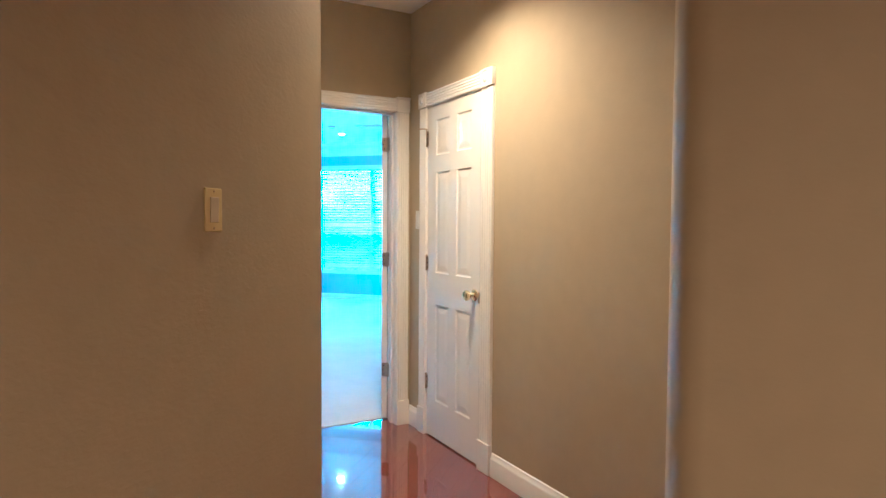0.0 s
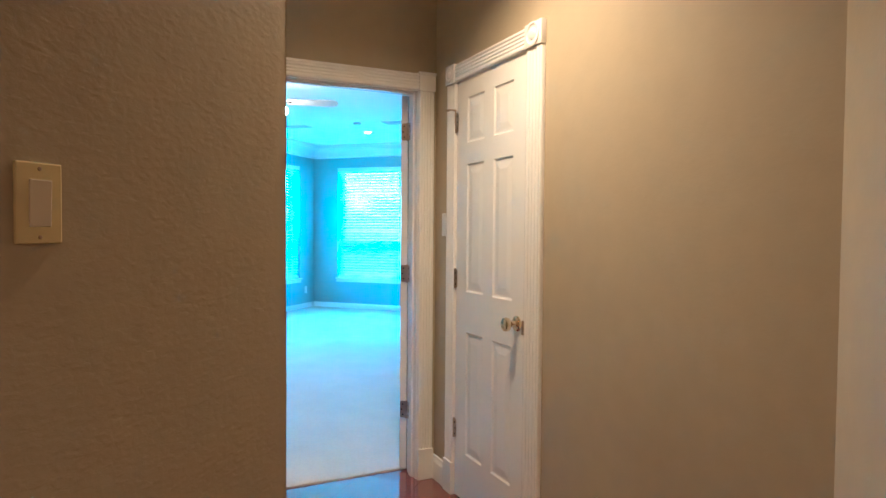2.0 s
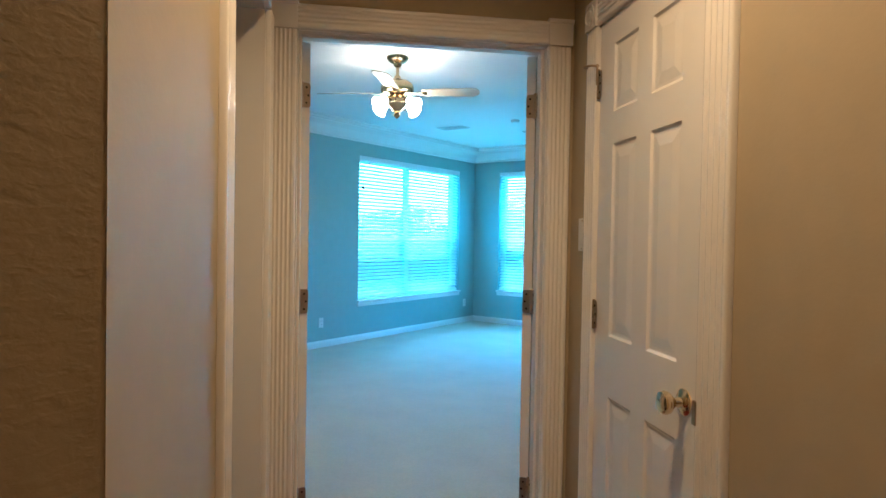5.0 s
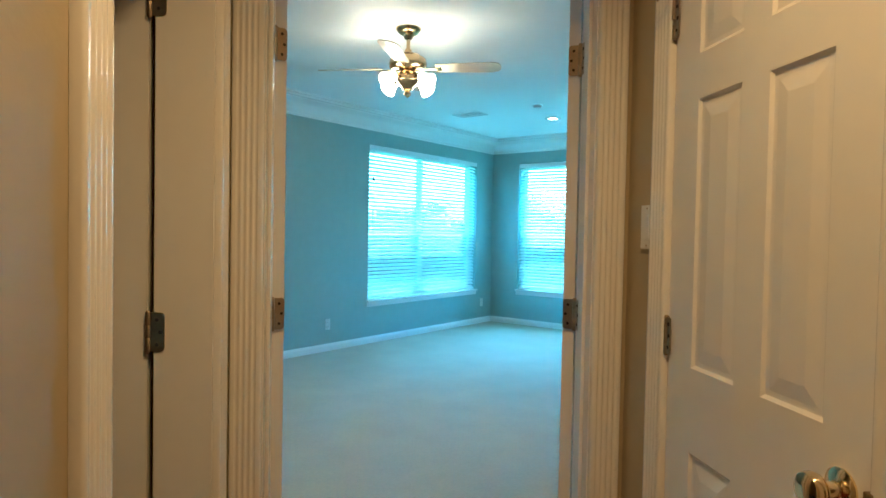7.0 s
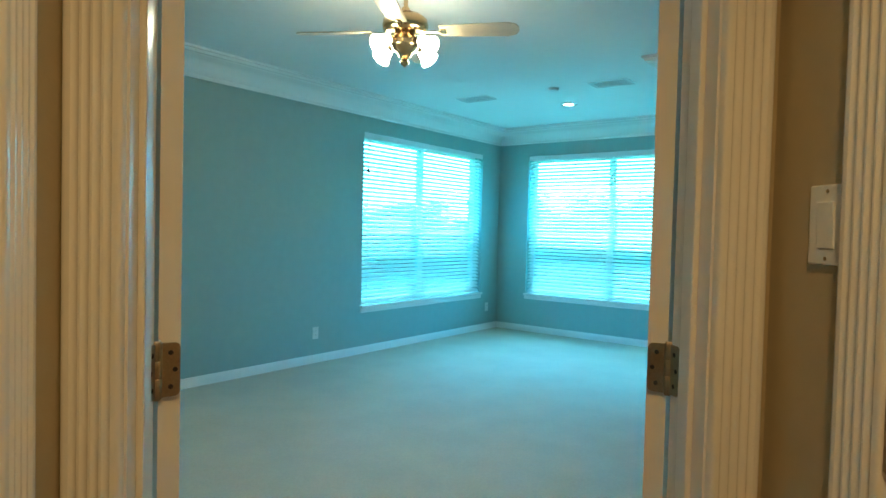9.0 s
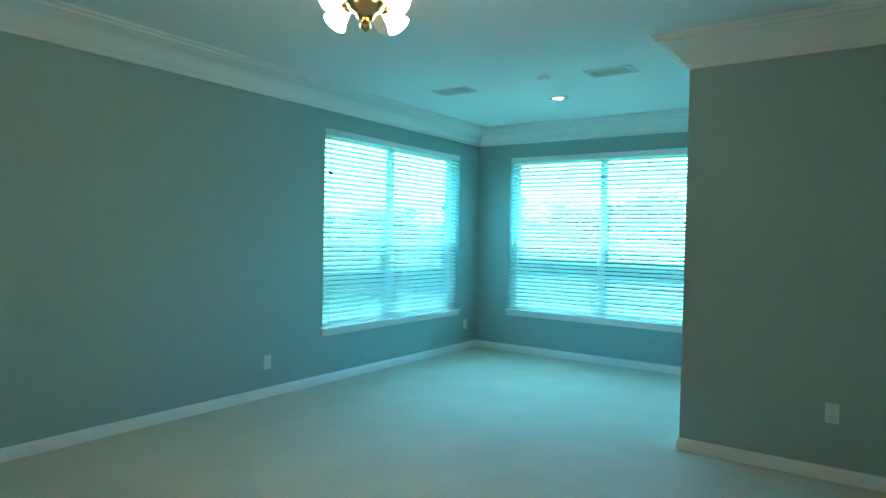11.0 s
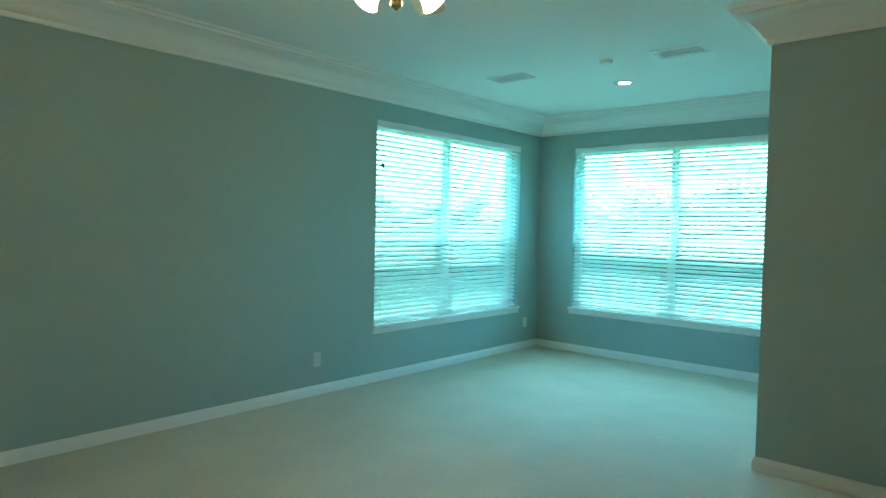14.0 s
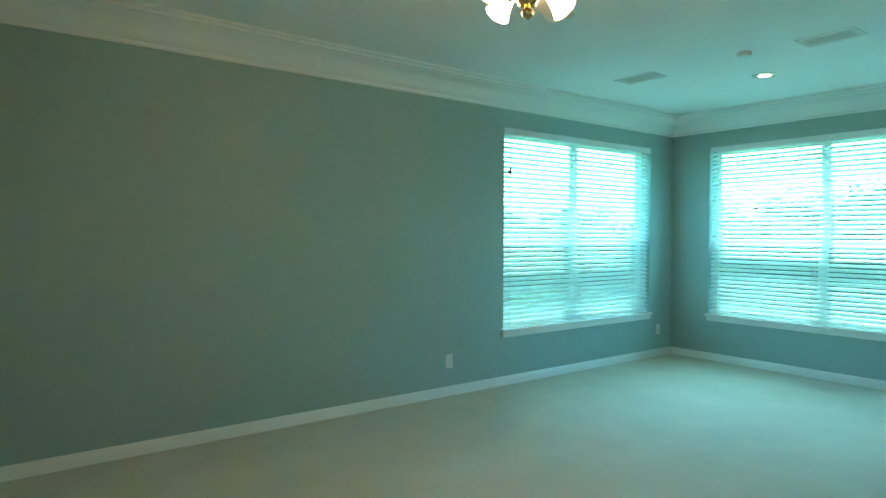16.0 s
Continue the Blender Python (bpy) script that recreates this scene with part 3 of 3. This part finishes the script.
# ---- ceiling fan ----
FX, FY, FZ = -1.385, 2.16, 2.387
BLADE_TURN = 29.0
fan = thing("ceiling_fan", pose(FX, FY, 0), "antique brass ceiling fan with washed-oak blades and four lit frosted shades", "ceiling fan")
part("canopy", lathe([(0.016, CEIL - 0.075), (0.026, CEIL - 0.07), (0.034, CEIL - 0.05), (0.062, CEIL - 0.036), (0.082, CEIL - 0.014), (0.084, CEIL)], 28), BRONZE, fan, smooth=True)
part("downrod", lathe([(0.012, FZ + 0.07), (0.012, CEIL - 0.07)], 14), BRONZE, fan, smooth=True)
part("motor_housing", lathe([(0.05, FZ - 0.03), (0.105, FZ - 0.022), (0.122, FZ - 0.005), (0.125, FZ + 0.02), (0.118, FZ + 0.05), (0.085, FZ + 0.075), (0.03, FZ + 0.09), (0.02, FZ + 0.115)], 36), BRONZE, fan, smooth=True)
for i in range(4):
    bm = bmesh.new()
    outline = [(0.19, -0.05), (0.30, -0.058), (0.50, -0.066), (0.56, -0.066), (0.60, -0.05), (0.615, -0.02), (0.615, 0.02), (0.60, 0.05), (0.56, 0.066), (0.50, 0.066), (0.30, 0.058), (0.19, 0.05)]
    lo, hi = [bm.verts.new((x, y, -0.003)) for x, y in outline], [bm.verts.new((x, y, 0.003)) for x, y in outline]
    bm.faces.new(list(reversed(lo)))
    bm.faces.new(hi)
    for k in range(len(outline)):
        bm.faces.new((lo[k], lo[(k + 1) % 12], hi[(k + 1) % 12], hi[k]))
    bl = part("blade", bm, BLADE, fan, "washed-oak fan blade", m=pose(0, 0, FZ - 0.012, 0, 0, BLADE_TURN + 90 * i) @ pose(0, 0, 0, -12, 0, 0))
    iron = bmesh.new()
    box(iron, 0.09, 0.2, -0.010, 0.010, -0.010, -0.004, 0.003)
    box(iron, 0.19, 0.225, -0.026, 0.026, -0.0065, -0.0035, 0.002)
    part("blade_iron", iron, BRONZE, bl)
part("light_kit", lathe([(0.012, FZ - 0.160), (0.032, FZ - 0.152), (0.042, FZ - 0.130), (0.064, FZ - 0.118), (0.080, FZ - 0.09), (0.074, FZ - 0.06), (0.056, FZ - 0.03)], 28), BRONZE, fan, smooth=True)
part("finial", lathe([(0.004, FZ - 0.204), (0.008, FZ - 0.198), (0.022, FZ - 0.188), (0.025, FZ - 0.176), (0.018, FZ - 0.164), (0.012, FZ - 0.159)], 14), BRONZE, fan, smooth=True)
for i in range(4):
    a = radians(85 + 90 * i)
    d = Vector((math.cos(a), math.sin(a), 0))
    z = FZ - 0.072
    arm = part("lamp_arm", tube([d * 0.05 + Vector((0, 0, z)), d * 0.095 + Vector((0, 0, z + 0.010)), d * 0.123 + Vector((0, 0, z - 0.005))], 0.008), BRONZE, fan, smooth=True)
    out = (d * 0.84 + Vector((0, 0, -0.54))).normalized()
    q = out.to_track_quat("Z", "Y").to_matrix().to_4x4()
    sh = lathe([(0.017, 0.0), (0.026, 0.006), (0.031, 0.024), (0.035, 0.045), (0.042, 0.070), (0.054, 0.092), (0.052, 0.094), (0.039, 0.074), (0.018, 0.05)], 24)
    part("shade", sh, BULB, fan, "lit frosted glass tulip shade", m=Matrix.Translation(d * 0.118 + Vector((0, 0, z - 0.004))) @ q, smooth=True)
    part("shade_cup", lathe([(0.012, -0.012), (0.022, -0.008), (0.026, 0.008), (0.024, 0.012)], 18), BRONZE, fan, m=Matrix.Translation(d * 0.118 + Vector((0, 0, z - 0.004))) @ q, smooth=True)

# ---- bedroom ceiling fittings ----
dl = thing("recessed_downlight", pose(-2.094, 5.549, 0), "lit round recessed downlight with a white trim ring", "downlight")
part("trim_ring", lathe([(0.044, CEIL - 0.002), (0.052, CEIL - 0.010), (0.090, CEIL - 0.006), (0.094, CEIL)], 32), WHITE, dl, smooth=True)
part("lens", lathe([(0.001, CEIL - 0.0045), (0.043, CEIL - 0.004), (0.043, CEIL - 0.001)], 28), LED, dl, "glowing lamp lens")
sm = thing("smoke_detector", pose(-1.888, 4.816, 0), "small round grey-white smoke detector on the ceiling", "smoke detector")
part("body", lathe([(0.020, CEIL - 0.030), (0.040, CEIL - 0.027), (0.048, CEIL - 0.016), (0.050, CEIL)], 26), IVORY, sm, smooth=True)


def ceiling_vent(x, y):
    t = thing("ceiling_vent", pose(x, y, CEIL, 0, 0, 0), "white louvred metal air vent in the ceiling", "air vent", "ceiling vents")
    # flat sheet in place of the opening, its grey imitating the shade inside
    part("backing", one_box(-0.15, 0.15, -0.08, 0.08, -0.003, -0.001), GREY, t)
    fr = bmesh.new()
    box(fr, -0.18, 0.18, -0.11, -0.075, -0.009, 0, 0.003)
    box(fr, -0.18, 0.18, 0.075, 0.11, -0.009, 0, 0.003)
    box(fr, -0.18, -0.145, -0.075, 0.075, -0.009, 0, 0.003)
    box(fr, 0.145, 0.18, -0.075, 0.075, -0.009, 0, 0.003)
    part("frame", fr, WHITE, t)
    first = None
    for i in range(10):
        mm = pose(0, -0.066 + i * 0.0146, -0.007, 8, 0, 0)
        if first is None:
            first = part("louvre", one_box(-0.145, 0.145, -0.007, 0.007, -0.0006, 0.0006), WHITE, t, m=mm)
        else:
            again(first, mm)


ceiling_vent(-2.77, 4.84)
ceiling_vent(-1.36, 4.90)

# ---- switches and outlets ----


def wall_plate(name, m, mat, label, rocker=True):
    """A cover plate on the wall, front towards -y."""
    t = thing(name, m, label, "light switch" if rocker else "wall outlet")
    part("plate", one_box(-0.035, 0.035, -0.006, 0, -0.057, 0.057, 0.0025), mat, t)
    if rocker:
        part("rocker", one_box(-0.0165, 0.0165, -0.009, -0.005, -0.033, 0.033, 0.0015), ALMOND_PALE if mat is ALMOND else mat, t, m=pose(0, 0, 0, 2, 0, 0))
    else:
        for z in (-0.02, 0.02):
            r = part("receptacle", one_box(-0.017, 0.017, -0.008, -0.005, z - 0.014, z + 0.014, 0.003), mat, t)
            for x in (-0.006, 0.006):
                part("slot", one_box(x - 0.001, x + 0.001, -0.0085, -0.0078, z - 0.004, z + 0.005), DARK, r)
    for z in (-0.048, 0.048):
        part("screw", lathe([(0.003, 0), (0.003, 0.0008), (0.0015, 0.0012)], 10), NICKEL, t, m=pose(0, -0.006, z, 90, 0, 0))
    return t


wall_plate("light_switch", pose(EX, -1.729, 1.335, 0, 0, 90), ALMOND, "almond plastic rocker light switch on the tan wall")
wall_plate("light_switch", hall(UC, -0.127, 1.325, -90), IVORY, "white plastic rocker light switch beside the closet door")
wall_plate("wall_outlet", pose(XL, 3.565, 0.29, 0, 0, 90), IVORY, "white duplex wall outlet above the baseboard", False)
wall_plate("wall_outlet", pose(XL, 6.50, 0.30, 0, 0, 90), IVORY, "white duplex wall outlet near the corner", False)
wall_plate("wall_outlet", pose(0.184, YO, 0.39, 0, 0, 0), IVORY, "white duplex wall outlet on the projecting wall", False)

# ---- letter rack ----
rk = thing("letter_rack", pose(RX, -1.685, 1.365, 0, 0, -90) @ Matrix.Scale(0.74, 4), "small dark wooden letter rack with white cards and a key hook", "letter rack")
part("back_board", slab([(-0.11, -0.02), (-0.06, 0.0), (0.06, 0.0), (0.11, -0.02), (0.12, 0.03), (0.10, 0.07), (0.11, 0.13), (0.07, 0.15), (0.0, 0.165), (-0.07, 0.15), (-0.11, 0.13), (-0.10, 0.07), (-0.12, 0.03)], 0, 0.012),
     OAK, rk, m=pose(0, 0, 0, 90, 0, 0))
for x in (-0.104, 0.092):
    bm = slab([(0.0, 0.045), (0.03, 0.06), (0.052, 0.075), (0.058, 0.135), (0.03, 0.14), (0.0, 0.155)], x, x + 0.012)
    part("side_panel", bm, OAK, rk, m=Matrix(((0, 0, 1, 0), (-1, 0, 0, 0), (0, 1, 0, 0), (0, 0, 0, 1))))
part("shelf", one_box(-0.092, 0.092, -0.05, -0.012, 0.062, 0.070, 0.002), OAK, rk)
fp = part("front_card", one_box(-0.1, 0.1, -0.0625, -0.0585, 0.072, 0.132, 0.001), PAPER, rk, "white printed card")
part("top_rail", one_box(-0.1, 0.1, -0.064, -0.056, 0.1325, 0.138, 0.001), OAK, rk)
for z in (0.085, 0.098, 0.111):
    part("print_bar", one_box(-0.075, 0.06, -0.0637, -0.0627, z, z + 0.006), INK, fp)
part("hook", tube([(-0.02, -0.012, 0.05), (-0.02, -0.035, 0.045), (-0.07, -0.055, 0.022), (-0.115, -0.06, 0.015)], 0.0035, 6), NICKEL, rk, smooth=True)
part("key_wire", tube([(-0.115, -0.06, 0.015), (-0.03, -0.03, 0.018), (0.05, -0.014, 0.02)], 0.0012, 6), NICKEL, rk, smooth=True)

# ---- lamps ----
down_lamp("hall_lamp", 1.11, -0.47, CEIL - 0.03, 4.15, 0.07, 142, WARM)
# added fill out of view, brightens the stub and passage walls; no known fitting
down_lamp("unseen_passage_fill", 2.7, -4.2, CEIL - 0.03, 5.6, 0.06, 160, WARM)

# ---- outdoors ----
tagged(part("ground", one_box(-400, 400, -400, 400, -0.5, -0.3), GRASS), "mown green lawn outside the windows", "ground", kind="structure")


def foliage(parent, h, r, low, clumps, leaves, rng):
    """A crown of loose leaf clumps, from low * h up to h."""
    vs, fs = [], []
    for _ in range(clumps):
        z = rng.uniform(low, 1.0)
        wide = r * (0.55 - 0.25 * abs(z - 0.55))
        cx, cy, cr = rng.gauss(0, wide), rng.gauss(0, wide), rng.uniform(0.25, 0.5) * r
        for _ in range(leaves):
            p = Vector((cx, cy, h * z)) + Vector((rng.gauss(0, 1), rng.gauss(0, 1), rng.gauss(0, 0.8) * min(1.0, h / r * 0.5))) * cr * 0.5
            p.z = max(p.z, 0.03)
            q = Euler((rng.uniform(0, 6), rng.uniform(0, 6), rng.uniform(0, 6))).to_matrix()
            s = rng.uniform(0.06, 0.12)
            k = len(vs)
            vs += [p + q @ Vector((-s, 0, 0)), p + q @ Vector((0, -s * 0.45, 0)), p + q @ Vector((s, 0, 0)), p + q @ Vector((0, s * 0.45, 0))]
            fs.append((k, k + 1, k + 2, k + 3))
    me = bpy.data.meshes.new("crown")
    me.from_pydata(vs, [], fs)
    me.materials.append(LEAF)
    crown = new("crown", me)
    crown.parent = parent


def tree(x, y, h, r, seed):
    rng = random.Random(seed)
    t = thing("tree", pose(x, y, -0.3), "leafy green garden tree seen through the blinds", "tree", "garden trees")
    bm = bmesh.new()
    tube([(0, 0, 0), (0.05, 0.03, h * 0.25), (0.0, 0.1, h * 0.5), (0.1, 0.05, h * 0.85)], 0.11, 8, bm)
    for i in range(6):
        a = rng.uniform(0, 6.28)
        tube([(0, 0.05, h * rng.uniform(0.3, 0.5)), (math.cos(a) * r * 0.4, math.sin(a) * r * 0.4, h * 0.62), (math.cos(a) * r * 0.8, math.sin(a) * r * 0.8, h * rng.uniform(0.65, 0.9))], 0.045, 6, bm)
    part("trunk", bm, BARK, t, smooth=True)
    foliage(t, h, r, 0.35, 26, 170, rng)


def shrub(x, y, h, r, seed):
    rng = random.Random(seed)
    t = thing("shrub", pose(x, y, -0.3), "dense dark green garden shrub seen through the blinds", "shrub", "garden shrubs")
    bm = bmesh.new()
    for i in range(5):
        a = 1.26 * i + rng.uniform(-0.3, 0.3)
        tube([(0, 0, 0), (math.cos(a) * r * 0.25, math.sin(a) * r * 0.25, h * 0.4), (math.cos(a) * r * 0.5, math.sin(a) * r * 0.5, h * 0.8)], 0.02, 6, bm)
    part("stems", bm, BARK, t, smooth=True)
    foliage(t, h, r, 0.12, 30, 150, rng)


for x, y, h, r, seed in ((-6.0, 22.0, 3.2, 2.1, 3), (-9.4, 24.0, 3.0, 2.2, 5), (-12.6, 23.0, 3.0, 2.0, 7), (-21.0, 21.0, 2.6, 2.0, 9), (-23.0, 28.5, 3.0, 2.4, 11)):
    tree(x, y, h, r, seed)
rng = random.Random(21)
for i in range(7):
    shrub(-12.2 + 1.75 * i + rng.uniform(-0.3, 0.3), 17.0 + rng.uniform(-0.7, 0.9), rng.uniform(1.45, 1.95), 1.2, 30 + i)
for i in range(8):
    shrub(-14.0 + rng.uniform(-0.8, 0.6), 11.5 + 1.75 * i + rng.uniform(-0.3, 0.3), rng.uniform(1.35, 1.75), 1.2, 50 + i)

# ---- hall floor boards ----
fl = tagged(part("wood_floor", slab([(0.1, -6.3), (4.2, -6.3), (4.2, -1.9), (2.3, -1.9), (2.3, -0.7), uv(1.0, 0.153), uv(-0.25, 0.153)], -0.02, -0.0125), DARK),
            "polished cherry-red hall floor boards", "wood floor", kind="structure")


def clipped(poly, inside):
    out = []
    for a, b in zip(poly, poly[1:] + poly[:1]):
        da, db = inside(a), inside(b)
        if da >= 0:
            out.append(a)
        if da * db < 0:
            s = da / (da - db)
            out.append((a[0] + s * (b[0] - a[0]), a[1] + s * (b[1] - a[1])))
    return out


bw, rng = 0.083, random.Random(4)
x = 0.0
while x < 4.2:
    y = -6.3 + rng.uniform(-1.2, 0)
    while y < 0.9:
        ln = rng.uniform(0.8, 1.6)
        q = [(x + 0.0003, y + 0.0003), (x + bw - 0.0003, y + 0.0003), (x + bw - 0.0003, y + ln - 0.0003), (x + 0.0003, y + ln - 0.0003)]
        q = clipped(q, lambda p: 0.151 - (p[1] - p[0]) * C45)
        q = clipped(q, lambda p: (p[0] + p[1]) * C45 + 0.24 if p[1] > EY - 0.3 else p[0] - 0.9)
        if len(q) > 2:
            q = clipped(q, lambda p: 1.02 - (p[0] + p[1]) * C45 if p[1] > -0.95 else 1.0)
        if len(q) > 2 and x > RX:
            q = clipped(q, lambda p: RY + 0.05 - p[1])
        if len(q) > 2:
            part("floor_board", slab(q, -0.012, rng.uniform(-0.0002, 0.0)), CHERRY, fl)
        y += ln
    x += bw
